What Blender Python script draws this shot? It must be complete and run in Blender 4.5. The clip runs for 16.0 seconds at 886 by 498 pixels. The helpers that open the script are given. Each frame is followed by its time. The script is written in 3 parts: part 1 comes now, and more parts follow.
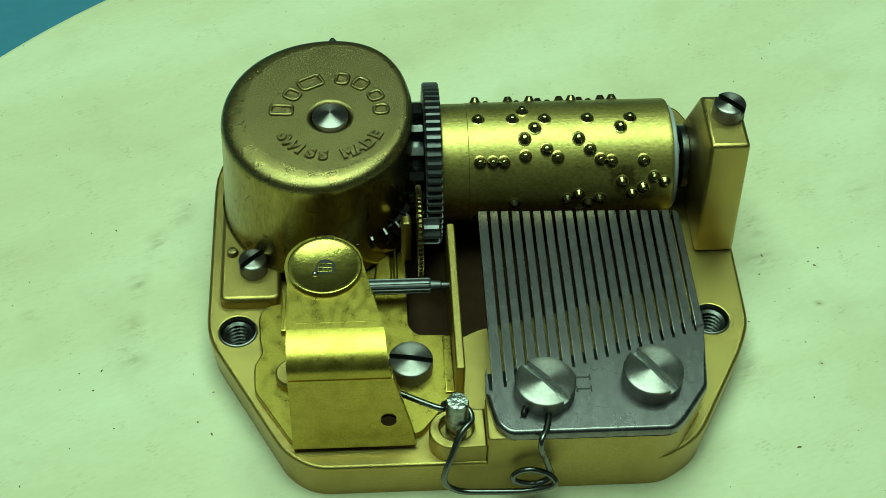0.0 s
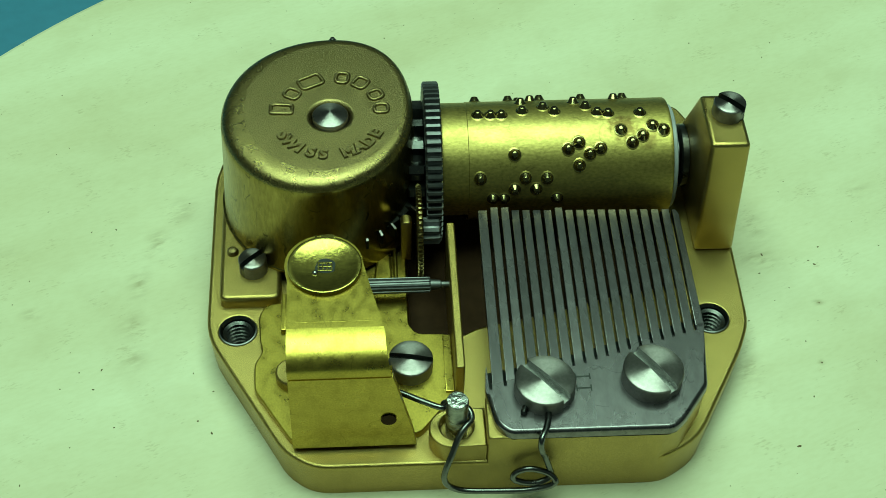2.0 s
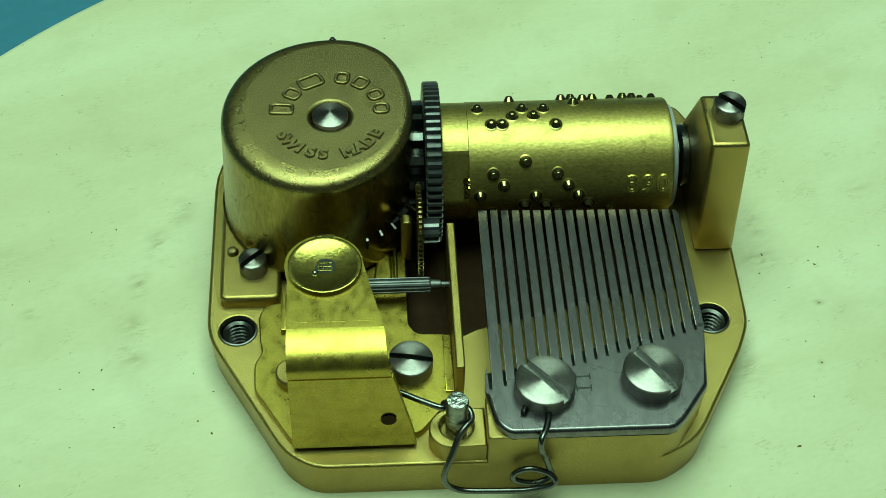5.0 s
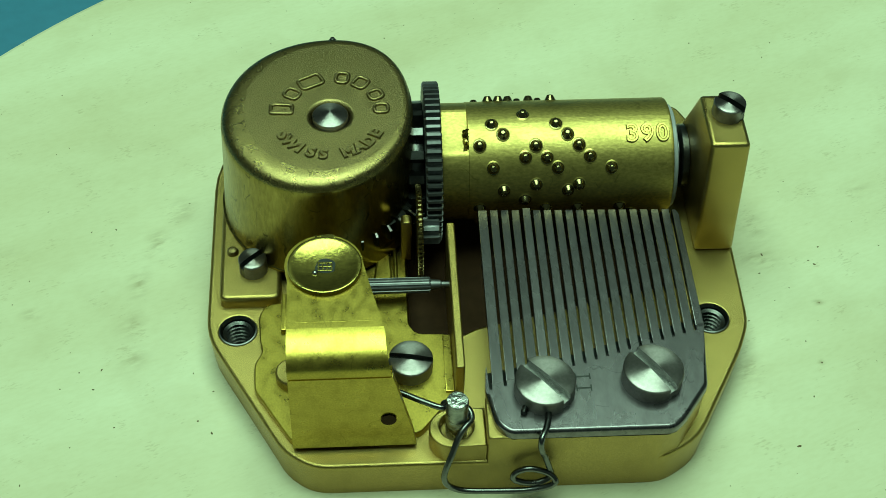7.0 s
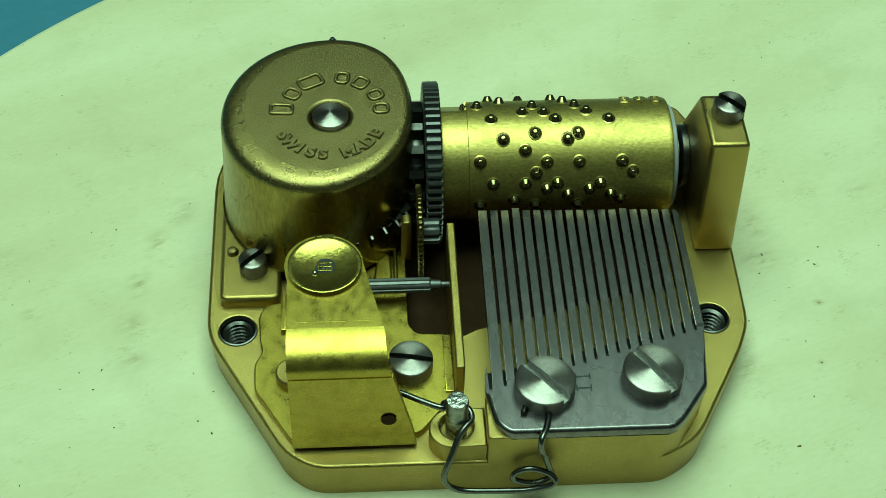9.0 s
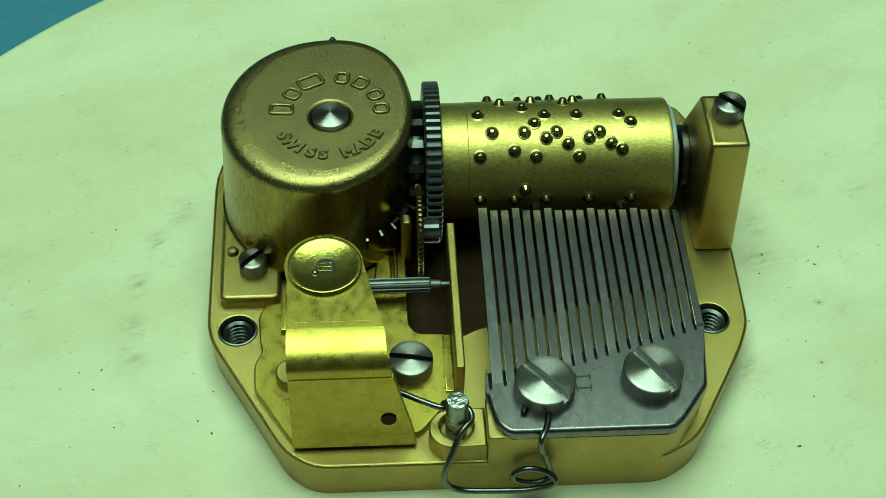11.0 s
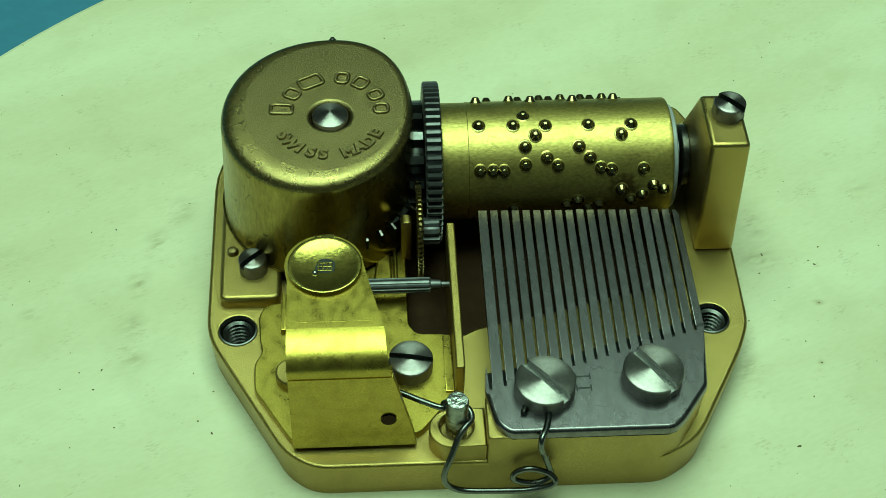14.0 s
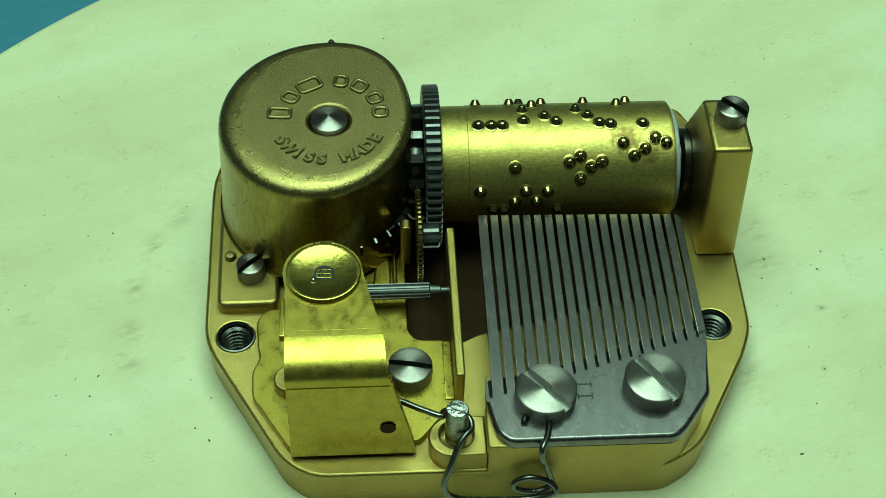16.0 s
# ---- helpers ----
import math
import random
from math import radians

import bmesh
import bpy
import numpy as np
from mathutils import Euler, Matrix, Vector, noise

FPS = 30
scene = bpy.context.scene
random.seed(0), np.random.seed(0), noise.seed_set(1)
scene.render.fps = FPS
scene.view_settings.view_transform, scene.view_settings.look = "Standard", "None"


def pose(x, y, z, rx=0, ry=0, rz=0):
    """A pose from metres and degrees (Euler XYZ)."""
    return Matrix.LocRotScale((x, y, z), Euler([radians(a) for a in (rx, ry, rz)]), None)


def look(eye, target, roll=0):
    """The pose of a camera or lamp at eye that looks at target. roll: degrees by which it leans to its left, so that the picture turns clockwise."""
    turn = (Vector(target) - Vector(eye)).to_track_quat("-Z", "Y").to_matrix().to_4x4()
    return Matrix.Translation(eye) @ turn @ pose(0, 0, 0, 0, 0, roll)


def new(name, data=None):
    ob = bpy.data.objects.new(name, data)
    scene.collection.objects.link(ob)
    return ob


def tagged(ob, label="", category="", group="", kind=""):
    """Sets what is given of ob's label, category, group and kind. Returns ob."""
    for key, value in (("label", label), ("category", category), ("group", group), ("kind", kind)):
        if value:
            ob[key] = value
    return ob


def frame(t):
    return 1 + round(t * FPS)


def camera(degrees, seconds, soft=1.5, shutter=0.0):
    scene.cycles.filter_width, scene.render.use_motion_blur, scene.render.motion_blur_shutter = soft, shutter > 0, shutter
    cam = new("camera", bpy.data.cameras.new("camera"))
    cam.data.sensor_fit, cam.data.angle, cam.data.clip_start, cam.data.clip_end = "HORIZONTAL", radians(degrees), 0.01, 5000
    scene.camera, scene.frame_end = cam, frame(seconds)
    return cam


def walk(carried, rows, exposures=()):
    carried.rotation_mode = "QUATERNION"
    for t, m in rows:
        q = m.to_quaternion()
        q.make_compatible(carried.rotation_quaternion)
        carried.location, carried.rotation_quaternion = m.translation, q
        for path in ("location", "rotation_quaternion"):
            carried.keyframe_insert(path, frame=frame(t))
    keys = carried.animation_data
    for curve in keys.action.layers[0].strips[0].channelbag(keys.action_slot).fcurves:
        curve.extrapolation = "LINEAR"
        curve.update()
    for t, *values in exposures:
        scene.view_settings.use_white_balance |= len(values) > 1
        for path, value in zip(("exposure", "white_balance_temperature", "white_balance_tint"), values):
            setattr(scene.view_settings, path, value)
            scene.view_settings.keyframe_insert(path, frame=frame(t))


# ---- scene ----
cam = camera(33.56, 16.0, soft=0.6)
MM = 0.001


def mm(*v):
    return tuple(c * MM for c in v)


def stand(eye, target, roll):
    return look(mm(*eye), mm(*target), roll)


REST = stand((-5.991, -98.537, 109.337), (0.328, -6.909, 3.676), 1.274)
walk(cam, [
    (0.0, stand((-5.983, -98.534, 109.34), (0.33, -6.846, 3.73), 1.268)),
    (1.2, stand((-5.983, -98.534, 109.34), (0.33, -6.860, 3.715), 1.270)),
    (1.9, REST),
    (14.0, REST),
    (14.5, stand((-6.003, -97.977, 109.317), (0.345, -6.678, 3.372), 1.300)),
    (15.0, stand((-5.845, -97.383, 109.342), (0.376, -6.333, 3.177), 1.290)),
    (15.5, stand((-5.91, -96.941, 109.38), (0.409, -6.028, 3.103), 1.320)),
    (16.0, stand((-6.021, -96.638, 109.314), (0.428, -5.763, 3.012), 1.412)),
], exposures=[(0.0, 0.0), (16.0, 0.0)])

# ---- light: a dim room, a broad work lamp above the board ----
world = bpy.data.worlds.new("room_air")
scene.world = world
world.use_nodes = True
world.node_tree.nodes["Background"].inputs[0].default_value = (0.45, 0.75, 0.5, 1)
world.node_tree.nodes["Background"].inputs[1].default_value = 0.10


def area_lamp(name, eye, target, size_x, size_y, watts, colour):
    data = bpy.data.lights.new(name, "AREA")
    data.shape, data.size, data.size_y, data.energy, data.color = "RECTANGLE", size_x, size_y, watts, colour
    lamp = new(name, data)
    lamp.matrix_world = look(eye, target)
    return lamp


area_lamp("work_lamp", (-0.01, 0.04, 0.50), (0.0, 0.0, 0.0), 0.38, 0.32, 3.2, (0.58, 1.0, 0.645))


# ---- materials ----
def material(name, colour, metallic, rough, grain=900, bump=0.15, spread=0.25, stain=120, stain_to=None, stain_amount=0.4, stretch=(1, 1, 1), rough_spread=0.12, scratch=0.0):
    m = bpy.data.materials.new(name)
    m.use_nodes = True
    n, l = m.node_tree.nodes, m.node_tree.links
    b = n["Principled BSDF"]
    b.inputs["Metallic"].default_value = metallic
    tc = n.new("ShaderNodeTexCoord")
    mp = n.new("ShaderNodeMapping")
    mp.inputs["Scale"].default_value = stretch
    l.new(tc.outputs["Object"], mp.inputs["Vector"])
    fine = n.new("ShaderNodeTexNoise")
    fine.inputs["Scale"].default_value, fine.inputs["Detail"].default_value = grain, 5
    wide = n.new("ShaderNodeTexNoise")
    wide.inputs["Scale"].default_value, wide.inputs["Detail"].default_value = stain, 4
    for t in (fine, wide):
        l.new(mp.outputs[0], t.inputs["Vector"])
    ramp = n.new("ShaderNodeValToRGB")
    ramp.color_ramp.elements[0].position, ramp.color_ramp.elements[1].position = 0.3, 0.7
    ramp.color_ramp.elements[0].color = (*[c * (1 - spread) for c in colour], 1)
    ramp.color_ramp.elements[1].color = (*[min(1, c * (1 + spread * 0.6)) for c in colour], 1)
    l.new(fine.outputs[0], ramp.inputs[0])
    mix = n.new("ShaderNodeMix")
    mix.data_type = "RGBA"
    sr = n.new("ShaderNodeValToRGB")
    sr.color_ramp.elements[0].position, sr.color_ramp.elements[1].position = 0.5, 0.72
    sr.color_ramp.elements[1].color = (stain_amount, stain_amount, stain_amount, 1)
    l.new(wide.outputs[0], sr.inputs[0])
    l.new(sr.outputs[0], mix.inputs[0])
    l.new(ramp.outputs[0], mix.inputs[6])
    mix.inputs[7].default_value = (*(stain_to or [c * 0.6 for c in colour]), 1)
    l.new(mix.outputs[2], b.inputs["Base Color"])
    height = fine.outputs[0]
    if scratch:
        # thin wandering scratches where the surface has been handled
        line = n.new("ShaderNodeTexNoise")
        line.inputs["Scale"].default_value, line.inputs["Detail"].default_value, line.inputs["Distortion"].default_value = 260, 1.5, 0.6
        l.new(tc.outputs["Object"], line.inputs["Vector"])
        band = n.new("ShaderNodeMath")
        band.operation = "COMPARE"
        band.inputs[1].default_value, band.inputs[2].default_value = 0.5, 0.006
        l.new(line.outputs[0], band.inputs[0])
        spot = n.new("ShaderNodeTexNoise")
        spot.inputs["Scale"].default_value, spot.inputs["Detail"].default_value = 700, 2
        l.new(tc.outputs["Object"], spot.inputs["Vector"])
        over = n.new("ShaderNodeMath")
        over.operation = "GREATER_THAN"
        over.inputs[1].default_value = 0.55
        l.new(spot.outputs[0], over.inputs[0])
        both = n.new("ShaderNodeMath")
        both.operation = "MULTIPLY"
        l.new(band.outputs[0], both.inputs[0])
        l.new(over.outputs[0], both.inputs[1])
        part_of = n.new("ShaderNodeMath")
        part_of.operation = "MULTIPLY"
        part_of.inputs[1].default_value = scratch
        l.new(both.outputs[0], part_of.inputs[0])
        dull = n.new("ShaderNodeMix")
        dull.data_type = "RGBA"
        l.new(part_of.outputs[0], dull.inputs[0])
        l.new(mix.outputs[2], dull.inputs[6])
        dull.inputs[7].default_value = (*[c * 0.25 for c in colour], 1)
        l.new(dull.outputs[2], b.inputs["Base Color"])
        less = n.new("ShaderNodeMath")
        less.operation = "SUBTRACT"
        l.new(fine.outputs[0], less.inputs[0])
        l.new(part_of.outputs[0], less.inputs[1])
        height = less.outputs[0]
    mr = n.new("ShaderNodeMapRange")
    mr.inputs[3].default_value, mr.inputs[4].default_value = rough - rough_spread, rough + rough_spread
    l.new(wide.outputs[0], mr.inputs[0])
    l.new(mr.outputs[0], b.inputs["Roughness"])
    bp = n.new("ShaderNodeBump")
    bp.inputs["Strength"].default_value, bp.inputs["Distance"].default_value = bump, 0.0001
    l.new(height, bp.inputs["Height"])
    l.new(bp.outputs[0], b.inputs["Normal"])
    return m


CAST = material("gold_lacquered_casting", (0.455, 0.325, 0.112), 1.0, 0.34, 15000, 0.32, 0.45, 300, rough_spread=0.14)
BRASS = material("rolled_brass", (0.46, 0.335, 0.07), 1.0, 0.33, 6500, 0.09, 0.17, 1100, stain_amount=0.28, stretch=(1, 0.7, 1), rough_spread=0.2, scratch=0.25)
BARREL = material("bronzed_brass", (0.32, 0.238, 0.105), 1.0, 0.30, 10500, 0.5, 0.85, 420, rough_spread=0.03)
LIP = material("rubbed_lip_highlight_brass", (0.385, 0.288, 0.118), 1.0, 0.28, 10000, 0.42, 0.75, 700, rough_spread=0.04)
BARREL_SIDE = material("drawn_brass_side", (0.30, 0.228, 0.068), 1.0, 0.25, 3000, 0.08, 0.25, 260, stretch=(1, 1, 0.3), rough_spread=0.14, scratch=0.8)
DRUM = material("turned_brass", (0.50, 0.385, 0.125), 1.0, 0.44, 4500, 0.14, 0.25, 520, stretch=(0.6, 1, 1), rough_spread=0.12, scratch=0.3)
POLISHED = material("polished_cap_brass", (0.42, 0.33, 0.09), 1.0, 0.23, 3000, 0.1, 0.2, 900, rough_spread=0.1, scratch=0.3)
STEEL = material("bright_steel", (0.42, 0.41, 0.42), 1.0, 0.25, 2500, 0.06, 0.10, 300)
COMB = material("ground_comb_steel", (0.18, 0.163, 0.186), 1.0, 0.27, 1800, 0.12, 0.2, 330, stretch=(1, 0.4, 1), rough_spread=0.06, scratch=0.4)


def rust_spot(x, y, z, size, amount):
    # a rusty smear beside the pins at the drum's end
    n, l = DRUM.node_tree.nodes, DRUM.node_tree.links
    b = n["Principled BSDF"]
    was = b.inputs["Base Color"].links[0].from_socket
    tc = n.new("ShaderNodeTexCoord")
    o = n.new("ShaderNodeMapping")
    o.vector_type = "TEXTURE"
    o.inputs["Location"].default_value, o.inputs["Scale"].default_value = (x, y, z), (size, size, size)
    l.new(tc.outputs["Object"], o.inputs["Vector"])
    ball = n.new("ShaderNodeTexGradient")
    ball.gradient_type = "SPHERICAL"
    l.new(o.outputs[0], ball.inputs[0])
    patch = n.new("ShaderNodeTexNoise")
    patch.inputs["Scale"].default_value, patch.inputs["Detail"].default_value = 2200, 5
    l.new(tc.outputs["Object"], patch.inputs["Vector"])
    times = n.new("ShaderNodeMath")
    times.operation = "MULTIPLY"
    l.new(ball.outputs[1], times.inputs[0])
    l.new(patch.outputs[0], times.inputs[1])
    ramp = n.new("ShaderNodeValToRGB")
    ramp.color_ramp.elements[0].position, ramp.color_ramp.elements[1].position = 0.16, 0.34
    ramp.color_ramp.elements[1].color = (amount, amount, amount, 1)
    l.new(times.outputs[0], ramp.inputs[0])
    mix = n.new("ShaderNodeMix")
    mix.data_type = "RGBA"
    l.new(ramp.outputs[0], mix.inputs[0])
    l.new(was, mix.inputs[6])
    mix.inputs[7].default_value = (0.13, 0.07, 0.025, 1)
    l.new(mix.outputs[2], b.inputs["Base Color"])


rust_spot(0.0172, -0.0051, 0.0024, 0.0024, 0.8)
rust_spot(0.0195, -0.0054, 0.0012, 0.0018, 0.6)


def tooth_tone():
    # each tooth has taken its temper a little differently
    n, l = COMB.node_tree.nodes, COMB.node_tree.links
    b = n["Principled BSDF"]
    was = b.inputs["Base Color"].links[0].from_socket
    info = n.new("ShaderNodeObjectInfo")
    span = n.new("ShaderNodeMapRange")
    span.inputs[3].default_value, span.inputs[4].default_value = 0.85, 1.1
    l.new(info.outputs["Random"], span.inputs[0])
    tone = n.new("ShaderNodeHueSaturation")
    l.new(span.outputs[0], tone.inputs["Value"])
    l.new(was, tone.inputs["Color"])
    l.new(tone.outputs[0], b.inputs["Base Color"])


tooth_tone()
DARK = material("oil_and_shade_dark_steel", (0.11, 0.11, 0.115), 1.0, 0.30, 1500, 0.12, 0.3, 300)
GEARM = material("cut_gear_steel", (0.19, 0.19, 0.21), 1.0, 0.50, 1500, 0.10, 0.2, 300)
TURNED = material("turned_screw_steel", (0.27, 0.245, 0.255), 1.0, 0.33, 3500, 0.12, 0.15, 300)


def turned_nodes():
    n, l = TURNED.node_tree.nodes, TURNED.node_tree.links
    t = n.new("ShaderNodeTangent")
    t.direction_type, t.axis = "RADIAL", "Z"
    b = n["Principled BSDF"]
    b.inputs["Anisotropic"].default_value = 0.85
    b.inputs["Anisotropic Rotation"].default_value = 0.25
    l.new(t.outputs[0], b.inputs["Tangent"])
    rings = n.new("ShaderNodeTexWave")
    rings.wave_type, rings.rings_direction = "RINGS", "Z"
    rings.inputs["Scale"].default_value, rings.inputs["Distortion"].default_value = 2000, 2.5
    tc = n.new("ShaderNodeTexCoord")
    l.new(tc.outputs["Object"], rings.inputs["Vector"])
    groove = n.new("ShaderNodeBump")
    groove.inputs["Strength"].default_value, groove.inputs["Distance"].default_value = 0.05, 0.00005
    l.new(rings.outputs["Fac"], groove.inputs["Height"])
    l.new(groove.outputs[0], b.inputs["Normal"])


turned_nodes()
PINM = material("polished_pin_brass", (0.25, 0.205, 0.105), 1.0, 0.2, 1500, 0.02, 0.1, 300, rough_spread=0.05)
WIRE = material("drawn_spring_steel", (0.16, 0.16, 0.17), 1.0, 0.26, 2500, 0.06, 0.15, 300)
PINEND = material("rough_cut_steel", (0.30, 0.30, 0.31), 1.0, 0.28, 1900, 1.0, 0.4, 500)
STAMP = material("dark_mark_metal", (0.035, 0.038, 0.04), 0.6, 0.55, 1500, 0.2, 0.3, 300)
BLACKENED = material("black_wheel_steel", (0.02, 0.02, 0.02), 1.0, 0.35, 1500, 0.1, 0.3, 300)
# black for the strips that paint in shade under the comb
COMB_SHADE = material("black_comb_shade", (0.006, 0.006, 0.006), 0.0, 0.9, 900, 0.2, 0.2, 100)
# dark brown that paints in the shade inside window and holes
RECESS_SHADE = material("dark_brown_recess_shade", (0.05, 0.024, 0.012), 0.0, 0.7, 900, 0.1, 0.2, 100)
RECESS_SHADE.node_tree.nodes["Principled BSDF"].inputs["Specular IOR Level"].default_value = 0.1
NYLON = material("pale_washer", (0.30, 0.31, 0.36), 0.0, 0.4, 1500, 0.05, 0.05, 300)


# ---- shapes, all in millimetres ----
def part(name, bm, mat, parent, label="", at=(0, 0, 0), sharp=38):
    bmesh.ops.recalc_face_normals(bm, faces=bm.faces)
    me = bpy.data.meshes.new(name)
    for v in bm.verts:
        v.co = (v.co - Vector(at)) * MM
    bm.to_mesh(me)
    bm.free()
    me.materials.append(mat)
    for p in me.polygons:
        p.use_smooth = True
    me.set_sharp_from_angle(angle=radians(sharp))
    flat = [abs(p.normal.z) > 0.9995 for p in me.polygons]
    sharp_edges = me.attributes.get("sharp_edge") or me.attributes.new("sharp_edge", "BOOLEAN", "EDGE")
    faces = {}
    for p in me.polygons:
        for key in p.edge_keys:
            faces.setdefault(key, []).append(flat[p.index])
    for e in me.edges:
        pair = faces.get(tuple(sorted(e.vertices)), [])
        if len(pair) == 2 and pair[0] != pair[1]:
            sharp_edges.data[e.index].value = True
    ob = new(name, me)
    base = Vector((0, 0, 0))
    if parent is not None:
        ob.parent = parent
        up = parent
        while up is not None:
            base += up.location
            up = up.parent
    ob.location = Vector(mm(*at)) - base
    if label:
        tagged(ob, label=label)
    return ob


def offset(loop, d):
    """A closed outline moved inwards by d, one depth or one for each corner (counter-clockwise)."""
    out = []
    n = len(loop)
    for i in range(n):
        p, q, r = Vector(loop[i - 1]), Vector(loop[i]), Vector(loop[(i + 1) % n])
        a, b = (q - p).normalized(), (r - q).normalized()
        na, nb = Vector((-a.y, a.x)), Vector((-b.y, b.x))
        s = na + nb
        k = max(0.5, s.length_squared / 2)
        q = q + s * ((d[i] if isinstance(d, list) else d) / k)
        out.append((q.x, q.y))
    return out


def ccw(loop):
    a = sum(loop[i - 1][0] * loop[i][1] - loop[i][0] * loop[i - 1][1] for i in range(len(loop)))
    return list(loop) if a > 0 else list(loop)[::-1]


def rounded(loop, r, n=4):
    """Round the corners of an outline; r is one radius or one for each corner."""
    out = []
    c = len(loop)
    for i in range(c):
        p, q, s = Vector(loop[i - 1]), Vector(loop[i]), Vector(loop[(i + 1) % c])
        rad = r[i] if isinstance(r, (list, tuple)) else r
        a, b = p - q, s - q
        d = min(rad, a.length * 0.45, b.length * 0.45)
        if d < 0.02:
            out.append((q.x, q.y))
            continue
        a, b = q + a.normalized() * d, q + b.normalized() * d
        for k in range(n + 1):
            t = k / n
            v = a * (1 - t) ** 2 + q * 2 * t * (1 - t) + b * t * t
            out.append((v.x, v.y))
    return out


def circle(x, y, r, n=32):
    return [(x + r * math.cos(2 * math.pi * k / n), y + r * math.sin(2 * math.pi * k / n)) for k in range(n)]


def slab(outer, z0, z1, holes=(), edge=0.15, bm=None, crisp=None):
    """A plate with an outline, holes through it and upper edges softened but where crisp(x, y) holds."""
    bm = bm or bmesh.new()
    loops = [ccw(outer)] + [ccw(h)[::-1] for h in holes]

    def ring(loop, z):
        return [bm.verts.new((x, y, z)) for x, y in loop]

    caps = {0: [], 1: []}
    for loop in loops:
        rings = [ring(loop, z0), ring(loop, z1 - edge * 1.5), ring(loop, z1 - edge)]
        for a in (30, 60, 90):
            d = edge * (1 - math.cos(radians(a)))
            if crisp:
                d = [d * 0.06 if crisp(x, y) else d for x, y in loop]
            rings.append(ring(offset(loop, d), z1 - edge * (1 - math.sin(radians(a)))))
        n = len(loop)
        for a, b in zip(rings, rings[1:]):
            for i in range(n):
                bm.faces.new((a[i - 1], a[i], b[i], b[i - 1]))
        caps[0].append(rings[0])
        caps[1].append(rings[-1])
    for rr in caps.values():
        edges = []
        for q in rr:
            for i in range(len(q)):
                e = bm.edges.get((q[i - 1], q[i]))
                edges.append(e)
        bmesh.ops.triangle_fill(bm, edges=edges, use_beauty=True, use_dissolve=False)
    return bm


def lathe(profile, centre=(0, 0, 0), axis="z", n=40, bm=None):
    """Turn a profile of (radius, height) about an axis through centre."""
    bm = bm or bmesh.new()
    rings = []
    for r, h in profile:
        if r < 1e-6:
            pts = [(0, 0, h)]
        else:
            pts = [(r * math.cos(2 * math.pi * k / n), r * math.sin(2 * math.pi * k / n), h) for k in range(n)]
        q = []
        for x, y, z in pts:
            v = (x, y, z) if axis == "z" else (z, x, y) if axis == "x" else (x, z, y)
            q.append(bm.verts.new(Vector(v) + Vector(centre)))
        rings.append(q)
    for a, b in zip(rings, rings[1:]):
        if len(a) == 1 and len(b) == 1:
            continue
        for k in range(n):
            j = (k + 1) % n
            if len(a) == 1:
                bm.faces.new((a[0], b[k], b[j]))
            elif len(b) == 1:
                bm.faces.new((a[k], a[j], b[0]))
            else:
                bm.faces.new((a[k], a[j], b[j], b[k]))
    return bm


def box(x0, x1, y0, y1, z0, z1, edge=0.1, bm=None):
    made = bmesh.new() if bm is None else bm
    vs = bmesh.ops.create_cube(made, size=1)["verts"]
    for v in vs:
        v.co = Vector((x0 + (v.co.x + 0.5) * (x1 - x0), y0 + (v.co.y + 0.5) * (y1 - y0), z0 + (v.co.z + 0.5) * (z1 - z0)))
    if edge:
        es = list({e for v in vs for e in v.link_edges})
        bmesh.ops.bevel(made, geom=es, offset=edge, segments=2, profile=0.7, affect="EDGES")
    return made


def smooth_path(points, steps=8):
    """A smooth line through points (Catmull-Rom)."""
    p = [Vector(q) for q in points]
    p = [p[0] * 2 - p[1]] + p + [p[-1] * 2 - p[-2]]
    out = []
    for i in range(1, len(p) - 2):
        for k in range(steps):
            t = k / steps
            out.append(0.5 * (2 * p[i] + (p[i + 1] - p[i - 1]) * t + (2 * p[i - 1] - 5 * p[i] + 4 * p[i + 1] - p[i + 2]) * t * t
                              + (3 * p[i] - p[i - 1] - 3 * p[i + 1] + p[i + 2]) * t ** 3))
    return out + [p[-2]]


def tube(points, r, n=10, bm=None):
    bm = bm or bmesh.new()
    rings = []
    side = None
    for i, p in enumerate(points):
        d = (points[min(i + 1, len(points) - 1)] - points[max(i - 1, 0)]).normalized()
        if side is None:
            side = d.orthogonal().normalized()
        side = (side - d * side.dot(d)).normalized()
        other = d.cross(side)
        rings.append([bm.verts.new(p + (side * math.cos(2 * math.pi * k / n) + other * math.sin(2 * math.pi * k / n)) * r) for k in range(n)])
    for a, b in zip(rings, rings[1:]):
        for k in range(n):
            bm.faces.new((a[k - 1], a[k], b[k], b[k - 1]))
    bm.faces.new(rings[0])
    bm.faces.new(rings[-1][::-1])
    return bm


